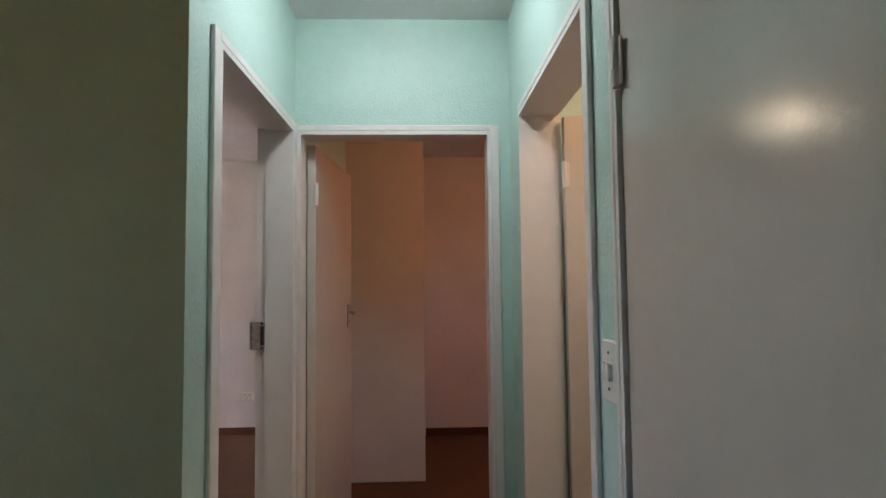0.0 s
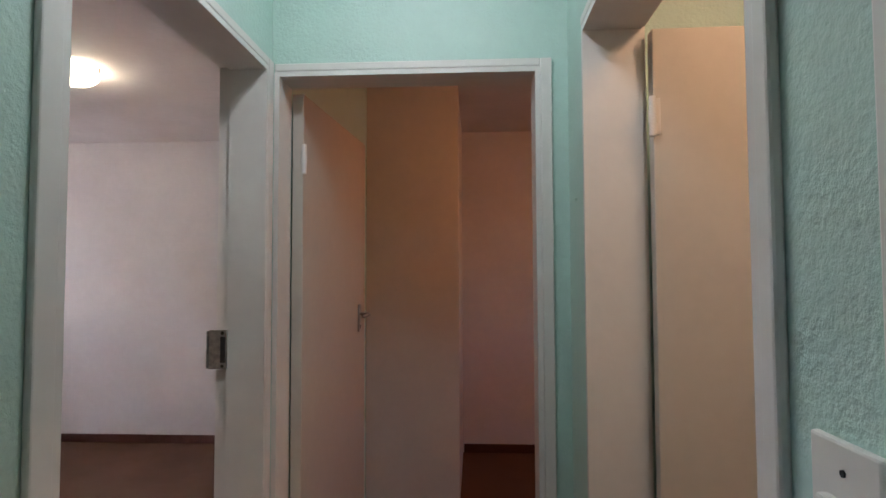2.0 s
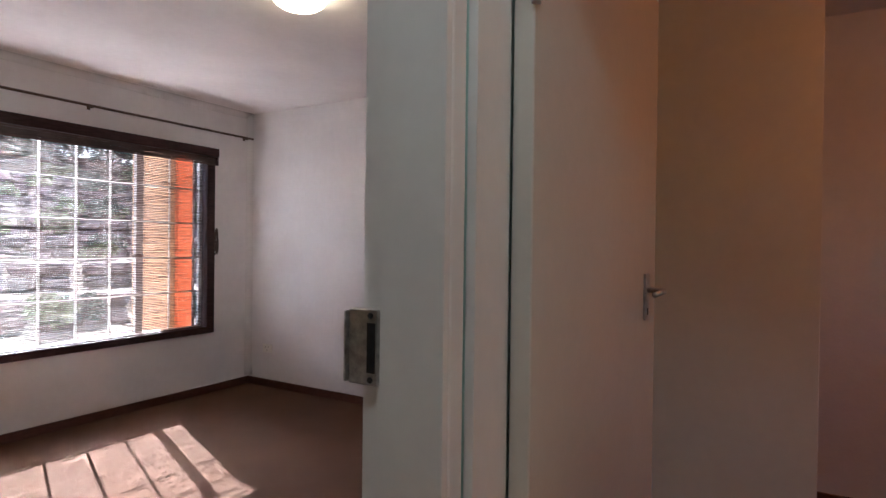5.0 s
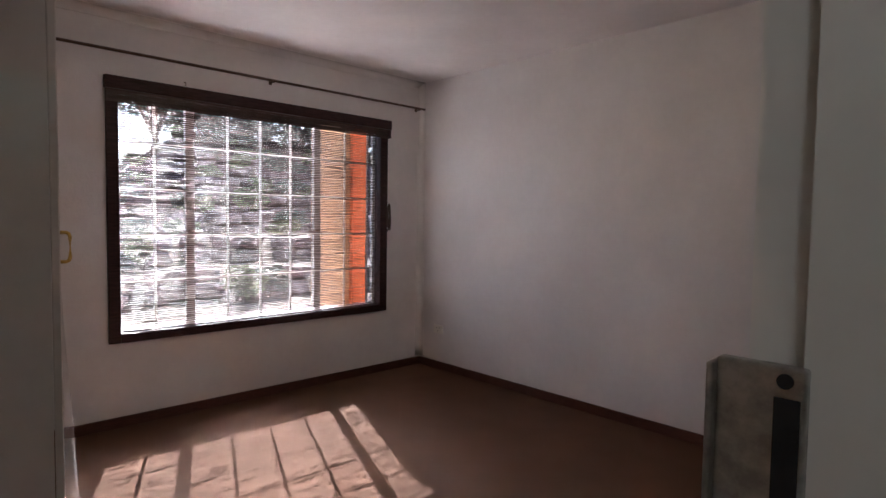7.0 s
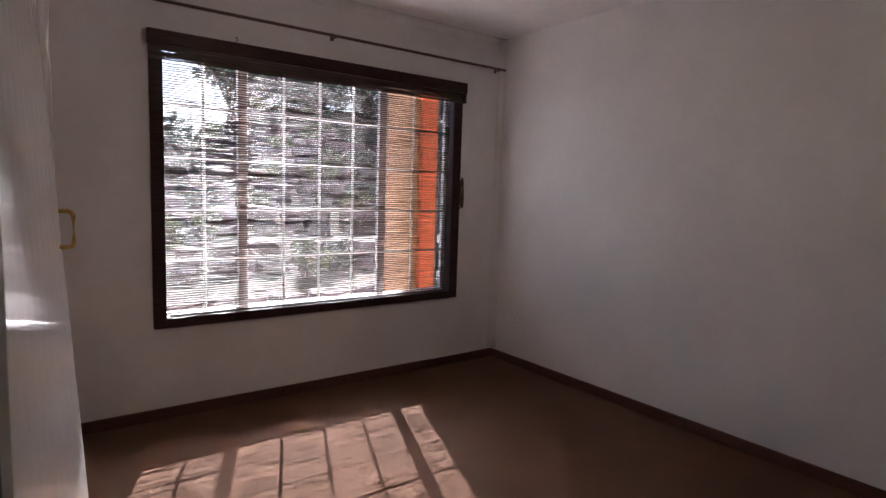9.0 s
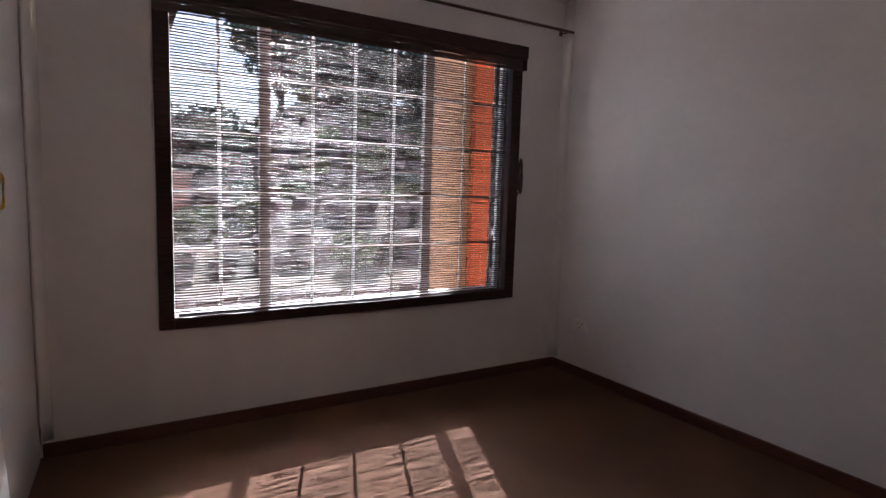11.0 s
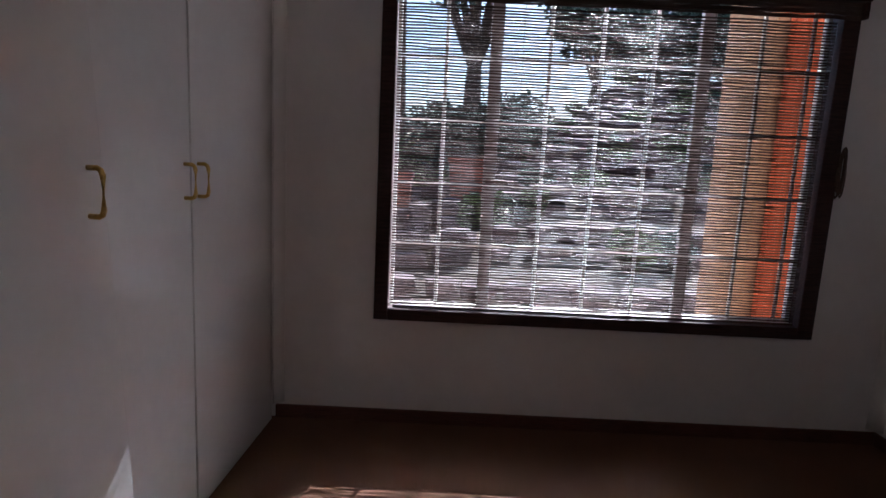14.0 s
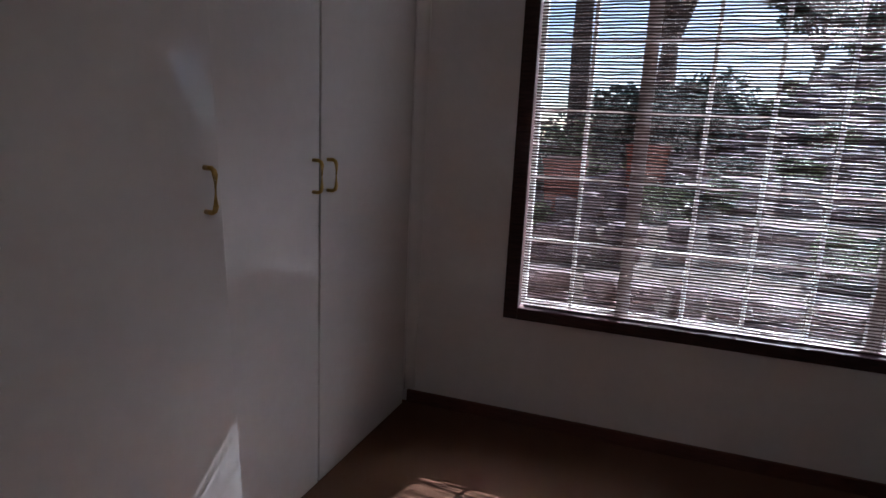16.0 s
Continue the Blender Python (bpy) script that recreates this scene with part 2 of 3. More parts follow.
wall("wall_hall_end", "mint green textured wall over the end doorway", "x", -0.485, 3.0, 2.40, 2.53, CEIL, [(-0.475, 0.37, 0, 2.055)], mint, white, white)
wall("wall_hall_right", "mint green stippled plaster wall with two doorways", "y", -2.6, 2.40, 0.455, 0.60, CEIL, [(0.182, 1.027, 0, 2.055), (1.218, 2.117, 0, 2.055)], mint, white, white)
# Its entrance face has the olive of shaded mint as base colour.
wall("wall_corner", "mint plaster wall beside the hall opening, olive shade painted in", "x", WX, -0.62, 1.283, 1.42, CEIL, [], shaded_mint, white, mint)
# Unseen entrance walls; the west opening is added to let light in.
wall("wall_back_west", "unseen mint green entrance wall with an opening added for light", "y", -2.6, 1.283, -3.0, -2.85, CEIL, [(0.05, 0.8, 0.85, 2.05)], mint, mint)
wall("wall_back_south", "plain mint green wall behind the entrance space", "x", -2.85, 0.455, -2.6, -2.45, CEIL, [], mint, mint)
wall("wall_far_north", "pale plaster wall at the end of the second room", "x", -0.485, 3.0, 5.20, 5.35, CEIL, [], white, render_paint)
# The opening here is added out of sight to bring in daylight.
wall("wall_east", "pale plaster outer wall with an unseen opening added for daylight", "y", -2.6, 5.20, 2.85, 3.0, CEIL, [(3.6, 4.1, 1.2, 1.9)], white, render_paint)
wall("wall_back_bath", "plain wall closing the side room", "x", 0.60, 2.85, 0.99, 1.12, CEIL, [], white, white)


def skirting(name, bm):
    return solid(name, bm, skirting_wood, "dark brown stained timber skirting board along the wall", "baseboard", "structure")


skirting("baseboard_west", boxed(WX, 2.325, 0, WX + 0.016, 5.35, 0.068, bevel=0.004))
skirting("baseboard_north", boxed(WX + 0.016, 5.334, 0, -0.62, 5.35, 0.068, bevel=0.004))
skirting("baseboard_far_room", boxed(0.075, 5.184, 0, 2.85, 5.20, 0.068, bevel=0.004))


def fillet(name, p, way, length, u, v, r, label):
    """A rounded plaster corner along a line; u and v point away from the corner."""
    bm = bmesh.new()
    p, way, u, v = Vector(p), Vector(way), Vector(u), Vector(v)
    n, steps = 14, 24
    rows = []
    for j in range(steps + 1):
        q = p + way * length * j / steps
        k_ = r * (1 + 0.10 * noise.noise(q * 1.9))
        row = [bm.verts.new(q + u * k_ * (1 - math.cos(math.pi / 2 * k / n)) + v * k_ * (1 - math.sin(math.pi / 2 * k / n))) for k in range(n + 1)]
        row.append(bm.verts.new(q))
        rows.append(row)
    for r0, r1 in zip(rows, rows[1:]):
        for k in range(n + 2):
            f = bm.faces.new((r0[k], r0[(k + 1) % (n + 2)], r1[(k + 1) % (n + 2)], r1[k]))
            f.smooth = k < n
    bm.faces.new(rows[0])
    bm.faces.new(rows[-1][::-1])
    return solid(name, bm, corner_paint, label, "trim", "structure")


fillet("trim_corner_north", (WX, 5.35, 0.08), (0, 0, 1), CEIL - 0.08, (1, 0, 0), (0, -1, 0), 0.05, "rounded glossy painted corner of two white walls")
fillet("trim_ceiling_west", (WX, 2.33, CEIL), (0, 1, 0), 3.02, (1, 0, 0), (0, 0, -1), 0.05, "rounded glossy painted joint of wall and ceiling")
fillet("trim_corner_wardrobe", (WX, 2.32, 0.08), (0, 0, 1), CEIL - 0.08, (1, 0, 0), (0, 1, 0), 0.05, "rounded glossy painted joint beside the wardrobe")


# ---- door frames ----
def door_frame(name, label, m, width, height, depth, stop, near=0.055, far=0.055, top=0.045):
    """Local: x across the opening from 0, y into the wall from the hall face. The rebate lies behind y = stop."""
    ob = thing(name, label, "door frame", kind="structure", at=m)
    L = 0.016
    for nm, bm in (("jamb", boxed(-L, -0.012, 0, 0.0, stop, height + L)), ("jamb", boxed(width, -0.012, 0, width + L, stop, height + L)),
                   ("head", boxed(0, -0.0119, height, width, stop, height + L)),
                   ("rebate", boxed(-L - 0.004, stop, 0, -0.011, depth + 0.006, height + L)), ("rebate", boxed(width + 0.011, stop, 0, width + L + 0.004, depth + 0.006, height + L)),
                   ("rebate", boxed(-0.011, stop, height + 0.011, width + 0.011, depth + 0.006, height + L))):
        part(nm, bm, frame_paint, ob)
    if near > L + 0.01:
        part("architrave", boxed(-near, -0.014, 0, -L, 0.0, height + top, bevel=0.004), frame_paint, ob)
    if far > L:
        part("architrave", boxed(width + L, -0.014, 0, width + far, 0.0, height + top, bevel=0.004), frame_paint, ob)
    part("architrave", boxed(-L, -0.014, height + L, width + L, 0.0, height + top, bevel=0.004), frame_paint, ob)
    return ob


# hall end: local x = +x, y = +y
door_frame("door_frame_end", "white gloss painted steel door frame at the hall end", pose(-0.458, 2.40, 0), 0.81, 2.04, 0.13, 0.112, near=0.017, far=0.052, top=0.042)
# left: local x = +y, y = -x
door_frame("door_frame_left", "white gloss painted steel door frame to the bedroom", pose(-0.485, 1.48, 0, 0, 0, 90), 0.84, 2.04, 0.135, 0.105, near=0.064, far=0.058, top=0.042)
# right: local x = -y, y = +x
door_frame("door_frame_right", "white gloss painted steel door frame to the side room", pose(0.455, 2.10, 0, 0, 0, -90), 0.865, 2.04, 0.145, 0.138, near=0.017, far=0.045, top=0.042)
door_frame("door_frame_cupboard", "grey-white gloss painted frame of the closed hall door", pose(0.455, 1.010, 0, 0, 0, -90), 0.81, 2.04, 0.145, 0.095, near=0.038, far=0.045, top=0.042)

# strike plate in the bedroom frame
strike = thing("strike_plate", "worn grey steel strike box screwed to the white door frame", "strike plate")
part("plate", boxed(-0.641, 2.312, 1.125, -0.586, 2.3235, 1.242, bevel=0.002), steel, strike)
part("recess", boxed(-0.604, 2.3105, 1.145, -0.589, 2.313, 1.222), black, strike, "dark latch opening")
part("lip", boxed(-0.645, 2.304, 1.128, -0.640, 2.323, 1.239, bevel=0.002), steel, strike)
for z in (1.134, 1.233):
    part("screw", rod(bmesh.new(), (-0.598, 2.3105, z), (-0.598, 2.313, z), 0.005), black, strike)


# ---- doors ----
def lever(ob, face, x, z, way, label="worn brass lever handle on a long plate"):
    """A lever on a plate: local x along the door, y out of its face."""
    h = part("door_handle", boxed(x - 0.019, face, z - 0.062, x + 0.019, face + way * 0.007, z + 0.062, bevel=0.003), steel, ob, label)
    bm = bmesh.new()
    tube(bm, [(x, face, z + 0.018), (x, face + way * 0.045, z + 0.018), (x - 0.012, face + way * 0.052, z + 0.018), (x - 0.05, face + way * 0.054, z + 0.017), (x - 0.105, face + way * 0.052, z + 0.014)], 0.0075)
    part("lever", bm, steel, h, smooth=True)
    part("keyhole", boxed(x - 0.003, face, z - 0.048, x + 0.003, face + way * 0.0082, z - 0.030), black, h)


def hinge(ob, x, y, z, tall=0.1):
    bm = rod(bmesh.new(), (x, y, z - tall / 2), (x, y, z + tall / 2), 0.0085, seg=14)
    k = part("hinge", bm, frame_paint, ob, "painted steel butt hinge")
    part("knuckle", rod(bmesh.new(), (x, y, z - 0.016), (x, y, z + 0.016), 0.0098, seg=14), frame_paint, k)
    part("leaf", boxed(x - 0.004, y + 0.001, z - tall / 2 + 0.004, x + 0.020, y + 0.0045, z + tall / 2 - 0.004), frame_paint, k)


def door(name, label, m, width, height=2.025, thick=0.04, handle=None, hinges=(), material=None):
    """A flush door: local x from the hinge along the leaf, y through it."""
    ob = thing(name, label, "door", kind="structure", at=m)
    part("leaf", boxed(0.003, 0, 0.008, width, thick, height, bevel=0.003), material or door_paint, ob)
    if handle:
        lever(ob, 0, handle[0], handle[1], -1)
        lever(ob, thick, handle[0], handle[1], 1)
    for hx, hy, hz in hinges:
        hinge(ob, hx, hy, hz)
    return ob


# leaf of the end door, swung into the far room: local x = +y
door("door_end", "open cream-white flush door with lever handle", pose(-0.418, 2.514, 0, 0, 0, 85.4), 0.775, handle=(0.68, 1.212), hinges=((0.0, -0.004, 1.80), (0.0, -0.004, 0.25)))
door("door_right", "open cream-white flush door of the side room", pose(0.606, 2.064, 0, 0, 0, -1.0), 0.80, hinges=((0.0, -0.004, 1.80), (0.0, -0.004, 0.25)))
# closed hall door on the right wall: local x = -y
cup = door("door_cupboard", "closed grey-white gloss door in the hall wall", pose(0.4515, 1.007, 0, 0, 0, -87.3), 0.803, hinges=((0.008, -0.010, 1.815), (0.008, -0.010, 0.25)))
# bedroom door, swung right back past the frame
door("door_bedroom", "open white flush door of the bedroom", pose(-0.640, 1.494, 0, 0, 0, 176.0), 0.79, handle=(0.70, 1.18), hinges=((0.0, 0.044, 1.80), (0.0, 0.044, 0.25)))

# ---- hall fittings ----
sw = thing("light_switch", "off-white double light switch on the green wall", "light switch")
part("plate", boxed(0.446, 1.060, 1.150, 0.455, 1.147, 1.274, bevel=0.003), plastic, sw)
for y in (1.090, 1.115):
    part("rocker", boxed(0.436, y - 0.010, 1.195, 0.447, y + 0.010, 1.229, bevel=0.003), plastic, sw)
for z in (1.176, 1.250):
    part("screw", rod(bmesh.new(), (0.4445, 1.1025, z), (0.447, 1.1025, z), 0.003), black, sw)
solid("wall_nail", rod(bmesh.new(), (0.448, 2.27, 1.62), (0.457, 2.27, 1.62), 0.004), mint, "small painted nail stub in the green wall", "nail")


def dome_lamp(name, label, x, y, r, drop, glow, clip=True):
    """A shallow glass bowl on a thin metal pan under the ceiling."""
    ob = thing(name, label, "ceiling lamp", at=pose(x, y, CEIL))
    prof = [(0.001, -drop)] + [(r * math.sin(a), -0.018 - (drop - 0.018) * math.cos(a) ** 0.8) for a in [math.pi / 2 * k / 9 for k in range(1, 9)]] + [(r, -0.022), (r + 0.006, -0.016), (r + 0.006, -0.010), (r - 0.01, -0.008)]
    part("glass_bowl", lathe(bmesh.new(), prof), glow, ob, "glowing opal glass bowl", smooth=True)
    part("pan", lathe(bmesh.new(), [(0.001, 0), (r * 0.8, 0), (r * 0.8, -0.012), (r * 0.75, -0.015), (0.001, -0.015)]), frame_paint, ob)
    if clip:
        for k in range(3):
            a = 2.2 + k * 2.094
            p = Vector((math.cos(a), math.sin(a), 0))
            part("clip", boxed(-0.006, -0.004, -0.036, 0.006, 0.004, 0.0, bevel=0.001), rod_metal, ob).matrix_basis = Matrix.Translation(p * (r + 0.009)) @ pose(0, 0, 0, 0, 0, math.degrees(a) + 90)
    return ob


dome_lamp("ceiling_lamp", "lit opal glass bowl lamp on the bedroom ceiling", -2.06, 3.62, 0.135, 0.095, glow_room)
dome_lamp("ceiling_lamp", "lit cool white bowl lamp on the hall ceiling", -0.02, 1.66, 0.14, 0.11, glow_hall)
dome_lamp("ceiling_lamp", "lit amber bowl lamp in the far room", 1.05, 3.35, 0.13, 0.075, glow_warm)
dome_lamp("ceiling_lamp", "lit warm bowl lamp in the side room", 1.15, 1.55, 0.13, 0.075, glow_bath)

# ---- far room ----
cb = thing("tall_cupboard", "tall built-in white cupboard in the far room", "cupboard")
part("body", boxed(-0.484, 4.022, 0, 0.066, 5.198, CEIL - 0.002), eggshell, cb)
part("door", boxed(-0.484, 4.00, 0.004, 0.070, 4.021, CEIL - 0.004, bevel=0.002), eggshell, cb)


def socket(name, label, m):
    """A wall socket, local x across, z up, y out of the wall."""
    ob = thing(name, label, "wall socket", at=m)
    part("plate", boxed(-0.06, -0.009, -0.038, 0.06, 0.0, 0.038, bevel=0.003), plastic, ob)
    for x, z in ((-0.018, 0.012), (0.018, 0.012), (0.0, -0.014)):
        part("hole", rod(bmesh.new(), (x, -0.0105, z), (x, -0.008, z), 0.004), black, ob)
    part("switch", boxed(0.036, -0.014, -0.012, 0.050, -0.008, 0.012, bevel=0.002), plastic, ob)
    return ob


socket("wall_socket", "off-white wall socket low on the bedroom wall", pose(-4.15, 5.35, 0.355))
socket("wall_socket", "off-white wall socket low on the bedroom wall", pose(-1.58, 5.35, 0.350))
socket("wall_socket", "off-white wall socket low on the far room wall", pose(0.78, 5.20, 0.39))

# ---- wardrobe, its front slightly askew to the wall ----
FRONT = pose(WX + 0.03, 2.318, 0, 0, 0, math.degrees(math.atan(-0.055)))
wd = thing("wardrobe", "tall built-in off-white wardrobe with one door ajar", "wardrobe", at=FRONT)
part("body", boxed(0.0, -0.60, 0.0, 2.14, -0.022, CEIL - 0.004), wardrobe_paint, wd)


def wardrobe_door(x0, x1, pull, side, swing=0.0, twist=0.0):
    """A flush door from x0 to x1, hinged away from its pull; swing opens it, twist warps its free edge out at the foot."""
    hx = x1 if side < 0 else x0
    bm = boxed(x0 - hx + 0.002, -0.020, 0.006, x1 - hx - 0.002, 0.0, CEIL - 0.012, bevel=0.003)
    if twist:
        for k in range(1, 16):
            bmesh.ops.bisect_plane(bm, geom=bm.verts[:] + bm.edges[:] + bm.faces[:], plane_co=(0, 0, 0.16 * k), plane_no=(0, 0, 1))
        for k in range(1, 10):
            bmesh.ops.bisect_plane(bm, geom=bm.verts[:] + bm.edges[:] + bm.faces[:], plane_co=(side * 0.08 * k, 0, 0), plane_no=(1, 0, 0))
        for v in bm.verts:
            v.co.y += twist * abs(v.co.x) / (x1 - x0) * (1.15 - v.co.z)
    d = part("door", bm, wardrobe_paint, wd)
    d.matrix_basis = pose(hx, 0, 0, 0, 0, swing)
    bm = bmesh.new()
    px, z, t = pull - hx, 1.21, 0.055
    tube(bm, [(px, 0, z - t), (px, 0.024, z - t), (px, 0.033, z - t + 0.005), (px, 0.037, z - t + 0.016), (px, 0.037, z + t - 0.016), (px, 0.033, z + t - 0.005), (px, 0.024, z + t), (px, 0, z + t)], 0.0066, 10)
    part("handle", bm, brass, d, "slim brass D handle", smooth=True)


wardrobe_door(0.015, 0.765, 0.722, 1)
wardrobe_door(0.772, 1.318, 0.812, -1)
wardrobe_door(1.325, 2.135, 1.380, -1, -5.9, 0.058)

# ---- bedroom window: frame, steel casements, bars, blind ----
wf = thing("window_frame", "dark brown stained timber window surround", "window frame", kind="structure")
FX0, FX1 = WX - 0.06, WX + 0.022
part("side", boxed(FX0, 2.803, 0.535, FX1, 2.870, 2.165, bevel=0.004), dark_wood, wf)
part("side", boxed(FX0, 4.868, 0.535, FX1, 4.945, 2.165, bevel=0.004), dark_wood, wf)
part("sill", boxed(FX0, 2.870, 0.535, FX1 + 0.004, 4.868, 0.592, bevel=0.004), dark_wood, wf)
part("head", boxed(FX0, 2.870, 2.085, FX1, 4.868, 2.165, bevel=0.004), dark_wood, wf)

win = thing("window_1", "steel framed window in three lights", "window", kind="structure")
GX = WX - 0.118
edges = [2.862, 3.335, 4.325, 4.898]
for y0, y1 in zip(edges, edges[1:]):
    part("pane", boxed(GX - 0.002, y0 + 0.02, 0.60, GX + 0.002, y1 - 0.02, 2.135), glass, win).visible_shadow = False
for y in edges[1:3]:
    part("mullion", boxed(GX - 0.018, y - 0.030, 0.577, GX + 0.018, y + 0.030, 2.158, bevel=0.003), backlit_casement_paint, win)
for y in (edges[0] + 0.012, edges[3] - 0.012):
    part("stile", boxed(GX - 0.016, y - 0.011, 0.577, GX + 0.016, y + 0.011, 2.158), bar_paint, win)
for z in (0.589, 2.146):
    part("rail", boxed(GX - 0.015, 2.885, z - 0.011, GX + 0.015, 4.875, z + 0.011), bar_paint, win)
for y in (3.365, 4.295):
    part("stay", boxed(GX + 0.018, y - 0.05, 1.215, GX + 0.030, y + 0.05, 1.232, bevel=0.003), rod_metal, win, "dark window catch")

bars = thing("burglar_bars", "painted steel burglar bar grille inside the window", "window bars")
BX = WX - 0.078
for y in (3.10, 3.585, 3.83, 4.075, 4.57, 4.80):
    part("bar", rod(bmesh.new(), (BX, y, 0.577), (BX, y, 2.158), 0.0095, seg=8), bar_paint, bars)
for z in (0.905, 1.203, 1.50, 1.797):
    part("crossbar", boxed(BX - 0.015, 2.861, z - 0.007, BX - 0.0098, 4.899, z + 0.007), bar_paint, bars)

blind = thing("window_blind", "dark brown slatted wooden blind, lowered over the window", "blind")
SX = WX - 0.018
part("valance", boxed(WX + 0.022, 2.79, 2.092, WX + 0.062, 4.955, 2.168, bevel=0.004), dark_wood, blind)
part("valance_end", boxed(WX + 0.023, 4.935, 2.020, WX + 0.055, 4.953, 2.0915, bevel=0.003), dark_wood, blind)
PITCH, N = 0.0133, 106
rnd = random.Random(4)


def wavy_slat(y0, y1, z, half, tip_in, lean_most, sag):
    """A thin wooden slat; it twists along its length and crowds towards its neighbours here and there."""
    bm = bmesh.new()
    rows, off, lean = [], 0.0, rnd.gauss(0, lean_most * 0.7)
    n = 66
    for k in range(n + 1):
        y = y0 + (y1 - y0) * k / n
        off = 0.75 * off + rnd.gauss(0, sag * 0.25)
        lean = 0.74 * lean + rnd.gauss(0, lean_most * 0.5)
        crowd = sag * (1.5 * noise.noise(Vector((3.0, y * 7.0, z * 26.0))) + 1.2 * noise.noise(Vector((9.0, y * 13.0, z * 45.0))))
        turn = tip_in + lean + 1.6 * lean_most * noise.noise(Vector((5.0, y * 8.0, z * 30.0)))
        c, d = math.cos(turn), math.sin(turn)
        h = half * rnd.uniform(0.94, 1.06)
        rows.append([bm.verts.new((x * c + w * d, y, off + crowd - x * d + w * c)) for x, w in ((-0.0005, -h), (0.0005, -h), (0.0005, h), (-0.0005, h))])
    for a, b in zip(rows, rows[1:]):
        for q in range(4):
            bm.faces.new((a[q], a[(q + 1) % 4], b[(q + 1) % 4], b[q]))
    bm.faces.new(rows[0][::-1])
    bm.faces.new(rows[-1])
    return mesh_of("slat", bm, blind_wood)


for k in range(N):
    z = 0.614 + k * PITCH
    s_ = new("slat", wavy_slat(2.876, 4.864, z, 0.0041, 0.32, 0.22, 0.0019))
    s_.parent = blind
    s_.matrix_basis = pose(SX + rnd.uniform(-0.0010, 0.0010), 0, z)
# slats gathered under the headboard
for k in range(9):
    z = 2.022 + k * 0.0086
    s_ = new("gathered_slat", wavy_slat(2.800, 4.934, z, 0.0049, 0.0, 0.10, 0.0022))
    s_.parent = blind
    s_.matrix_basis = pose(WX + 0.030 + 0.003 * (k % 3), 0, z)
for y in (3.02, 3.45, 3.88, 4.31, 4.74):
    part("cord", rod(bmesh.new(), (SX + 0.005, y, 0.596), (SX + 0.004, y, 2.07), 0.0012, seg=6), blind_wood, blind)
part("bottom_rail", boxed(SX - 0.006, 2.892, 0.5935, SX + 0.006, 4.864, 0.604, bevel=0.002), blind_wood, blind)

cleat = thing("cord_cleat", "dark blind cord wound on a cleat beside the window", "cord cleat")
part("cleat", boxed(WX, 4.951, 1.30, WX + 0.016, 4.965, 1.40, bevel=0.004), rod_metal, cleat)
bm = bmesh.new()
turns = []
for k in range(60):
    a = k / 60 * 5 * 6.2832
    turns.append((WX + 0.020 + 0.010 * math.sin(a * 0.53), 4.958 + 0.014 * math.sin(a) + 0.006 * math.sin(a * 0.37), 1.345 + 0.105 * math.cos(a) - 0.015 * math.sin(a * 0.2)))
tube(bm, turns, 0.0045, 6)
part("cord", bm, blind_wood, cleat, "bunched brown cord", smooth=True)

rail = thing("curtain_rod", "slim brown metal curtain rod above the window", "curtain rod")
part("rod", rod(bmesh.new(), (WX + 0.065, 2.42, 2.315), (WX + 0.065, 5.325, 2.315), 0.0095, seg=14), rod_metal, rail, smooth=False)
for y in (2.50, 3.87, 5.27):
    b_ = part("bracket", boxed(WX, y - 0.012, 2.295, WX + 0.006, y + 0.012, 2.335, bevel=0.002), rod_metal, rail)
    part("arm", rod(bmesh.new(), (WX + 0.004, y, 2.312), (WX + 0.062, y, 2.305), 0.005, seg=8), rod_metal, b_)
hook = solid("wall_hook", tube(bmesh.new(), [(WX, 3.264, 2.205), (WX + 0.03, 3.264, 2.203), (WX + 0.036, 3.264, 2.196), (WX + 0.034, 3.264, 2.185), (WX + 0.022, 3.264, 2.182)], 0.003, 6), rod_metal, "small dark cup hook in the wall over the window", "hook")

# ---- outside ----
def height(x, y):
    """A terraced garden that climbs away from the house, higher towards the north."""
    d = max(0.0, -6.9 - x) / 1.35
    step = math.floor(d) + min(1.0, (d - math.floor(d)) * 5.0)
    north = min(1.0, max(0.10, (y + 0.8 - 0.35 * max(0.0, -7.0 - x)) / 4.5))
    return -0.22 + 0.40 * min(step, 11.0) * north + 0.06 * noise.noise(Vector((x * 0.7, y * 0.7, 0)))


bm = bmesh.new()
gx = [600, 100, 3] + [-4.64 - 0.27 * i for i in range(70)] + [-30, -50, -90, -200, -600]
gy = [-600, -200, -80, -40] + [-24 + 1.0 * i for i in range(55)] + [40, 80, 200, 600]
grid = [[bm.verts.new((x, y, height(x, y) if i > 3 else -0.22)) for y in gy] for i, x in enumerate(gx)]
for a, b in zip(grid, grid[1:]):
    for k in range(len(gy) - 1):
        bm.faces.new((a[k], a[k + 1], b[k + 1], b[k]))
solid("ground", bm, ground_mat, "dry garden soil and gravel rising from the house", "ground", "structure", smooth=True)
solid("pavement", boxed(-6.2, -4.0, -0.30, -4.58, 9.0, -0.085), render_paint, "pale concrete apron along the house wall", "pavement", "structure")

pl = thing("porch_pillar", "orange painted masonry pillar outside the window", "pillar")
part("shaft", boxed(-5.06, 5.005, -0.085, -5.0, 5.185, 3.2, bevel=0.01), orange, pl)
part("cap", boxed(-5.09, 4.99, 3.2, -4.97, 5.18, 3.3, bevel=0.01), orange, pl)
solid("garden_wall", boxed(-5.65, 4.935, -0.3, -5.065, 5.13, 3.1, bevel=0.015), peach, "peach rendered garden wall behind the orange pillar", "garden wall")


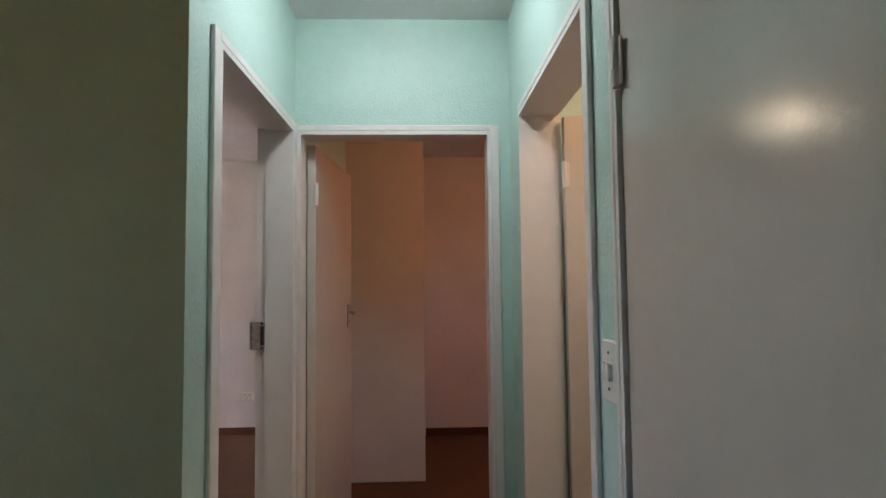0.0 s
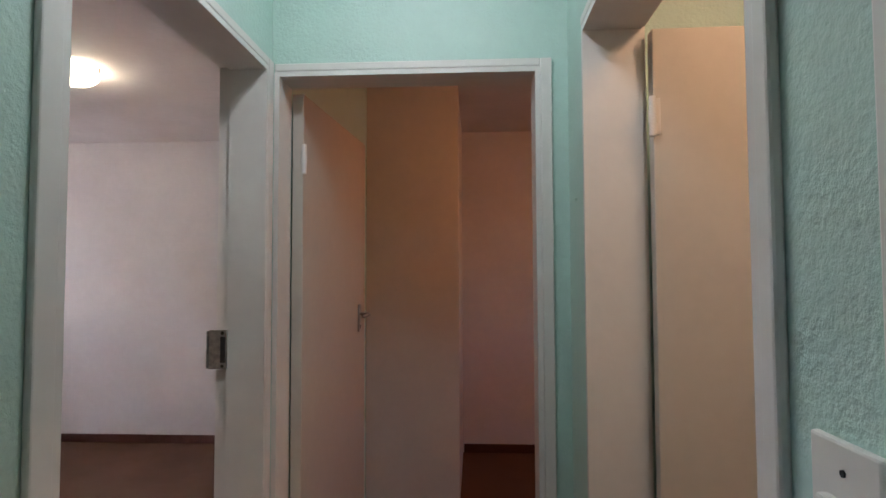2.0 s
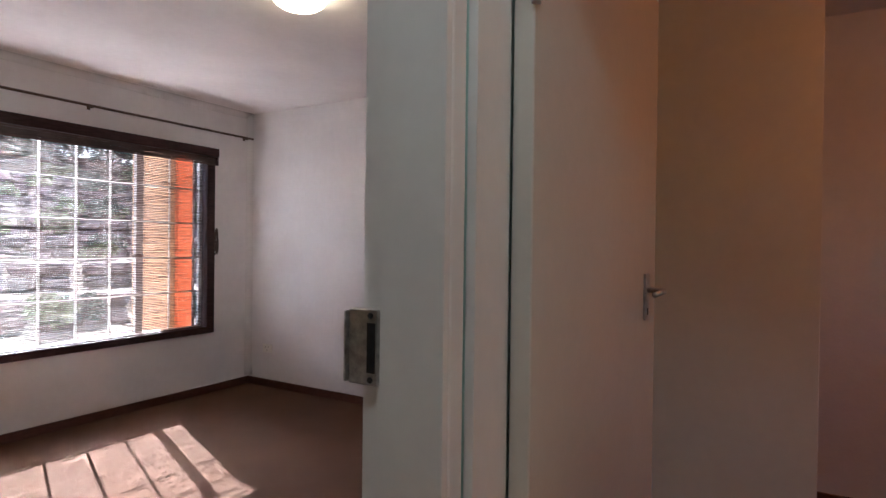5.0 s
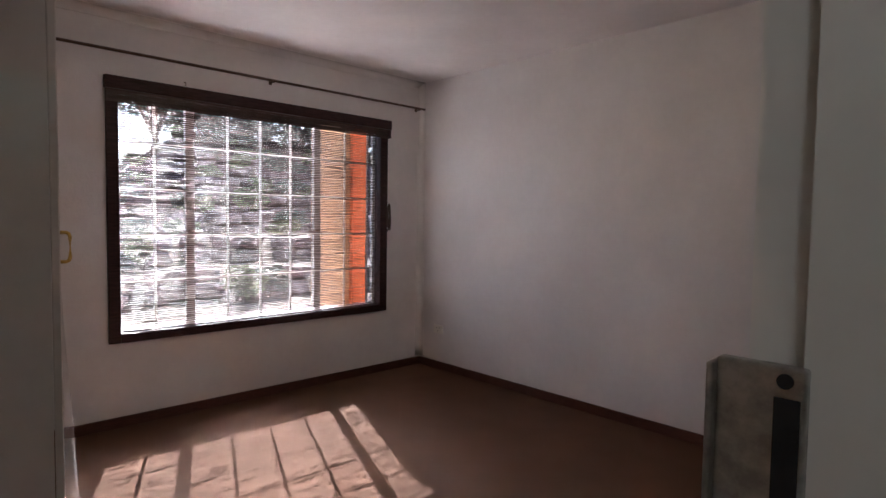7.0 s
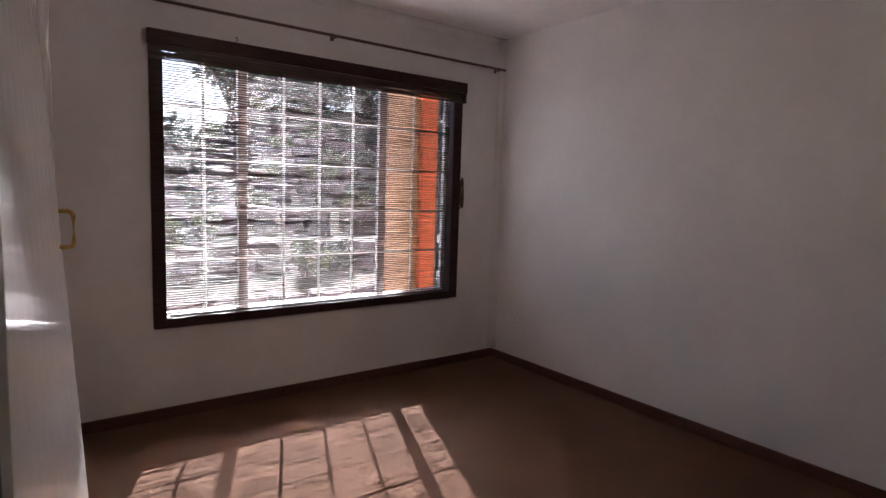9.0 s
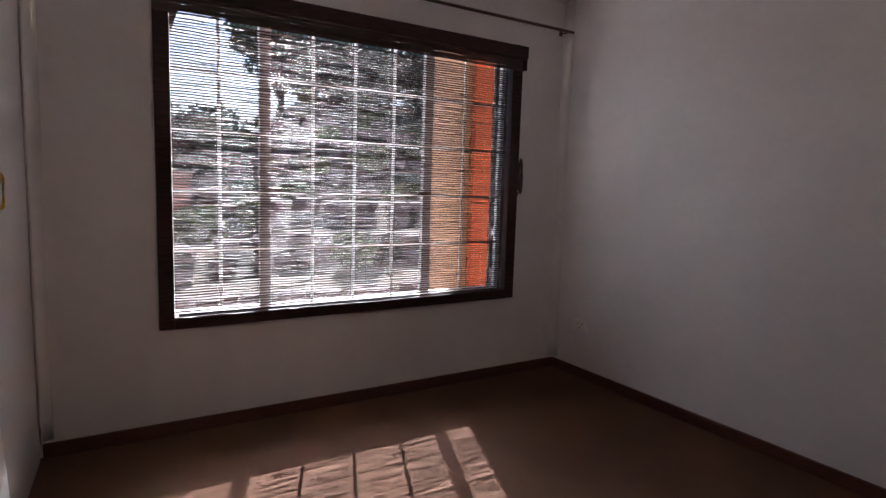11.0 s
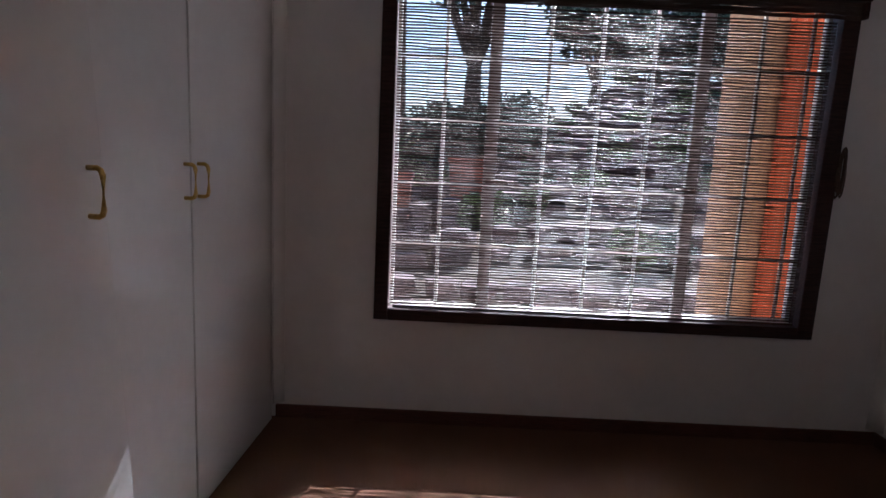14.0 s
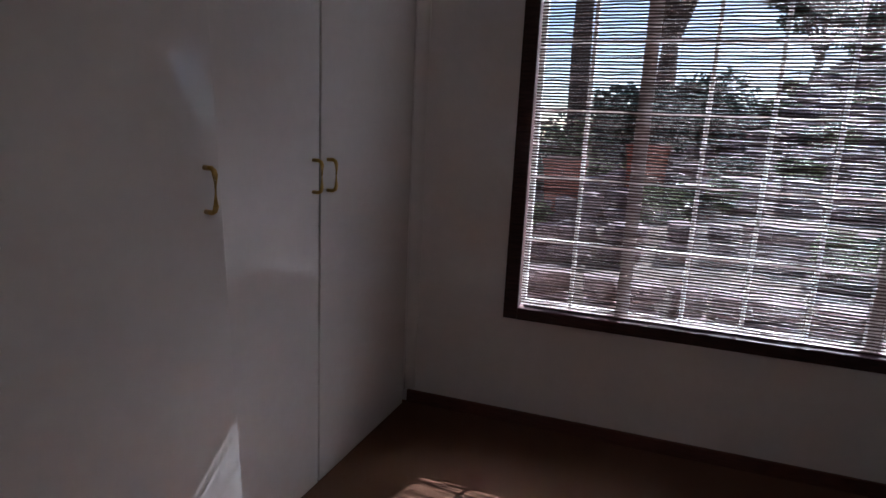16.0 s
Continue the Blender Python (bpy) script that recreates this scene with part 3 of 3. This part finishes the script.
def rock(seed):
    r_ = random.Random(seed)
    bm = bmesh.new()
    bmesh.ops.create_icosphere(bm, subdivisions=1, radius=0.5)
    for v in bm.verts:
        v.co *= 1 + r_.uniform(-0.22, 0.16)
        v.co.z = max(-0.34, min(0.34, v.co.z))
    return mesh_of("stone", bm, stone)


rocks = [rock(k) for k in range(6)]
rnd = random.Random(9)
for row in range(8):
    tw = thing("terrace_wall", "low dry-stone terrace wall in the garden", "garden wall", "terrace walls")
    x0 = -6.95 - row * 1.35
    y = -0.6 + row * 0.55
    while y < 9.0 + row * 0.8:
        w = rnd.uniform(0.32, 0.62)
        x = x0
        for lift in (0.0, 0.22):
            s_ = new("stone", rnd.choice(rocks))
            s_.parent = tw
            s_.matrix_basis = pose(x - lift * 0.2 + rnd.uniform(-0.05, 0.05), y + rnd.uniform(-0.06, 0.06), height(x + 0.1, y) + 0.10 + lift, 0, 0, rnd.uniform(0, 360)) @ Matrix.Diagonal((w * 1.0, w * 1.1, 0.36, 1))
        y += w * 0.95


def leaves(bm, centre, r, count, size, rnd_, flat=0.75):
    """A clump of small leaf blades with an uneven outline."""
    for _ in range(count):
        d = Vector((rnd_.gauss(0, 1), rnd_.gauss(0, 1), rnd_.gauss(0, 1))).normalized() * r * rnd_.uniform(0.35, 1.0) ** 0.6
        p = Vector(centre) + Vector((d.x, d.y, d.z * flat))
        t = Euler((rnd_.uniform(-1.2, 1.2), rnd_.uniform(-1.2, 1.2), rnd_.uniform(0, 6.28))).to_matrix()
        w, l = size * rnd_.uniform(0.25, 0.45), size * rnd_.uniform(0.7, 1.3)
        vs = [bm.verts.new(p + t @ Vector(q)) for q in ((0, -l / 2, 0), (w / 2, 0, 0.12 * l), (0, l / 2, 0), (-w / 2, 0, 0.12 * l))]
        bm.faces.new((vs[0], vs[1], vs[2]))
        bm.faces.new((vs[0], vs[2], vs[3]))


def shrub(x, y, r, material, label, group, count=90, blade=0.16, sink=0.0):
    """A rounded bush: stems and four to nine clumps of leaf blades."""
    sh = thing("shrub", label, "shrub", group, at=pose(x, y, height(x, y) - sink))
    bm = bmesh.new()
    for _ in range(4 if r < 1 else 9):
        leaves(bm, (rnd.uniform(-0.5, 0.5) * r, rnd.uniform(-0.5, 0.5) * r, r * rnd.uniform(0.35, 0.95)), r * rnd.uniform(0.42, 0.68), count, blade + 0.06 * r, rnd)
    part("crown", bm, material, sh)
    bm = bmesh.new()
    for a in range(4):
        rod(bm, (0, 0, -0.1), (0.4 * r * math.cos(a * 1.6), 0.4 * r * math.sin(a * 1.6), 0.7 * r), 0.018 + 0.012 * r, 0.006, 6)
    part("stems", bm, bark, sh)


rnd = random.Random(21)
for row in range(10):
    for k in range(5):
        shrub(-7.9 - row * 1.35 + rnd.uniform(-0.3, 0.2), rnd.uniform(0.6 + 0.5 * row, 8.0 + row), rnd.uniform(0.22, 0.40) + row * 0.02,
              leaf_green if (row + k) % 3 else leaf_blue, "leafy green garden shrub among the stones", "garden shrubs")
# hedge along the lower side of the garden
for k in range(9):
    shrub(-13.2 + rnd.uniform(-0.4, 0.4), -4.6 + 1.15 * k, rnd.uniform(1.05, 1.35), leaf_blue if k % 3 else leaf_green, "dark dense bush in the garden hedge", "hedge bushes", 130, 0.15)
shrub(-15.5, 2.85, 1.75, leaf_blue, "round dark bush standing above the hedge", "hedge bushes", 160, 0.16)
# thick bushes along the crest of the bank
for x, y, r in ((-20.6, 9.6, 2.3), (-20.9, 13.3, 2.8), (-21.6, 17.4, 2.9), (-22.4, 21.6, 3.0), (-23.5, 26.4, 3.2)):
    shrub(x, y, r, leaf_blue, "tall dark evergreen bush on the crest of the bank", "crest bushes", 420, 0.22, 0.2)


def tree(x, y, tall, r, crown_r, seed, lean=0.0, fork_at=0.62, label="tall garden tree with a dark trunk and open crown", blade=0.26, dense=110):
    rnd_ = random.Random(seed)
    z0 = height(x, y)
    ob = thing("tree", label, "tree", "garden trees", at=pose(x, y, z0 - 0.1))
    bm = bmesh.new()
    fork = tall * fork_at
    # bowed trunk with a root flare
    trunk = [(0.0, 1.35), (0.06, 1.06), (0.3, 0.96), (0.55, 0.88), (0.8, 0.80), (1.0, 0.68)]
    rings = []
    for f, k_ in trunk:
        c = Vector((lean * f * f, 0.3 * lean * f + 0.04 * math.sin(5 * f + seed), fork * f))
        rings.append([bm.verts.new(c + Vector((math.cos(q * 0.5236), math.sin(q * 0.5236), 0)) * r * k_ * rnd_.uniform(0.92, 1.08)) for q in range(12)])
    for u, v in zip(rings, rings[1:]):
        for q in range(12):
            bm.faces.new((u[q], u[(q + 1) % 12], v[(q + 1) % 12], v[q]))
    tips = []
    for k in range(8):
        a = k * 0.785 + rnd_.uniform(-0.3, 0.3)
        s0 = Vector((lean, lean * 0.3, fork * rnd_.uniform(0.90, 1.0)))
        mid = s0 + Vector((math.cos(a) * crown_r * 0.4, math.sin(a) * crown_r * 0.4, (tall - fork) * rnd_.uniform(0.35, 0.6)))
        tip = mid + Vector((math.cos(a + 0.3) * crown_r * 0.45, math.sin(a + 0.3) * crown_r * 0.45, (tall - fork) * rnd_.uniform(0.1, 0.45)))
        rod(bm, s0, mid, r * 0.46, r * 0.28, 7)
        rod(bm, mid, tip, r * 0.28, r * 0.08, 6)
        side = mid + Vector((math.cos(a - 0.7) * crown_r * 0.35, math.sin(a - 0.7) * crown_r * 0.35, (tall - fork) * 0.2))
        rod(bm, mid, side, r * 0.2, r * 0.06, 5)
        tips += [mid, tip, (mid + tip) / 2, side]
    part("trunk", bm, bark, ob)
    bm = bmesh.new()
    for t_ in tips:
        for _ in range(2):
            leaves(bm, t_ + Vector((rnd_.gauss(0, 0.3), rnd_.gauss(0, 0.3), rnd_.gauss(0.1, 0.25))) * crown_r * 0.4, crown_r * rnd_.uniform(0.2, 0.36), dense, blade, rnd_)
    part("crown", bm, leaf_blue, ob)


tree(-18.6, 3.85, 9.5, 0.30, 2.8, 2, -0.2, 0.42)
tree(-15.2, 1.9, 9.0, 0.24, 2.2, 1, 0.1, 0.7)
tree(-17.5, 7.0, 3.0, 0.12, 1.3, 3, 0.0, 0.3, "small layered garden tree on the terraces", 0.24, 120)
for x, y, seed in ((-24.0, 12.5, 4), (-24.5, 19.0, 7)):
    tree(x, y, 9.0, 0.26, 3.6, seed, 0.0, 0.28, "broad dark green tree behind the bank", 0.34, 150)
for x, y, tall, seed in ((-23.5, -9.5, 7.0, 5), (-26.0, -3.0, 3.2, 9)):
    tree(x, y, tall, 0.22, 0.5 * tall if tall < 6 else 2.8, seed)

hs = thing("neighbour_house", "low neighbouring house with a red tiled roof", "house", at=pose(-24, -7.5, 0.4))
part("wall", boxed(-3, -4, -1.0, 3, 4, 1.5), render_paint, hs)
bm = bmesh.new()
for sx in (-1, 1):
    vs = [bm.verts.new(p) for p in ((sx * 3.4, -4.4, 1.45), (sx * 3.4, 4.4, 1.45), (0, 4.4, 2.9), (0, -4.4, 2.9), (sx * 3.4, -4.4, 1.57), (sx * 3.4, 4.4, 1.57), (0, 4.4, 3.02), (0, -4.4, 3.02))]
    for q in ((0, 1, 2, 3), (4, 5, 6, 7), (0, 1, 5, 4), (1, 2, 6, 5), (2, 3, 7, 6), (3, 0, 4, 7)):
        bm.faces.new([vs[i] for i in q])
part("roof", bm, red_roof, hs)
for y in (-2, 1.5):
    w_ = part("window", boxed(2.98, y - 0.6, 0.1, 3.03, y + 0.6, 1.1), black, hs)
    part("frame", boxed(3.0, y - 0.66, 0.02, 3.05, y + 0.66, 0.1), bar_paint, w_)

def planter(x, y, w, tall):
    """A square pot: tapered walls, a rolled rim, soil."""
    ob = thing("planter", "square terracotta planter filled with dark soil", "planter", "terracotta planters", at=pose(x, y, height(x, y) - 0.03))
    bm = bmesh.new()
    for q0, q1, z0, z1 in ((0.82, 1.0, 0.0, tall - 0.09), (1.08, 1.08, tall - 0.09, tall)):
        bmesh.ops.create_cone(bm, cap_ends=True, segments=4, radius1=w * 0.707 * q0, radius2=w * 0.707 * q1, depth=z1 - z0, matrix=Matrix.Translation((0, 0, (z0 + z1) / 2)) @ Matrix.Rotation(math.pi / 4, 4, "Z"))
    part("pot", bm, terracotta, ob)
    part("soil", boxed(-w * 0.46, -w * 0.46, tall + 0.0005, w * 0.46, w * 0.46, tall + 0.03, bevel=0.012), ground_mat, ob, "dark dry soil")


planter(-10.3, 2.35, 0.55, 0.85)
planter(-10.5, 3.45, 0.55, 0.80)
planter(-6.75, 1.9, 0.40, 0.5)
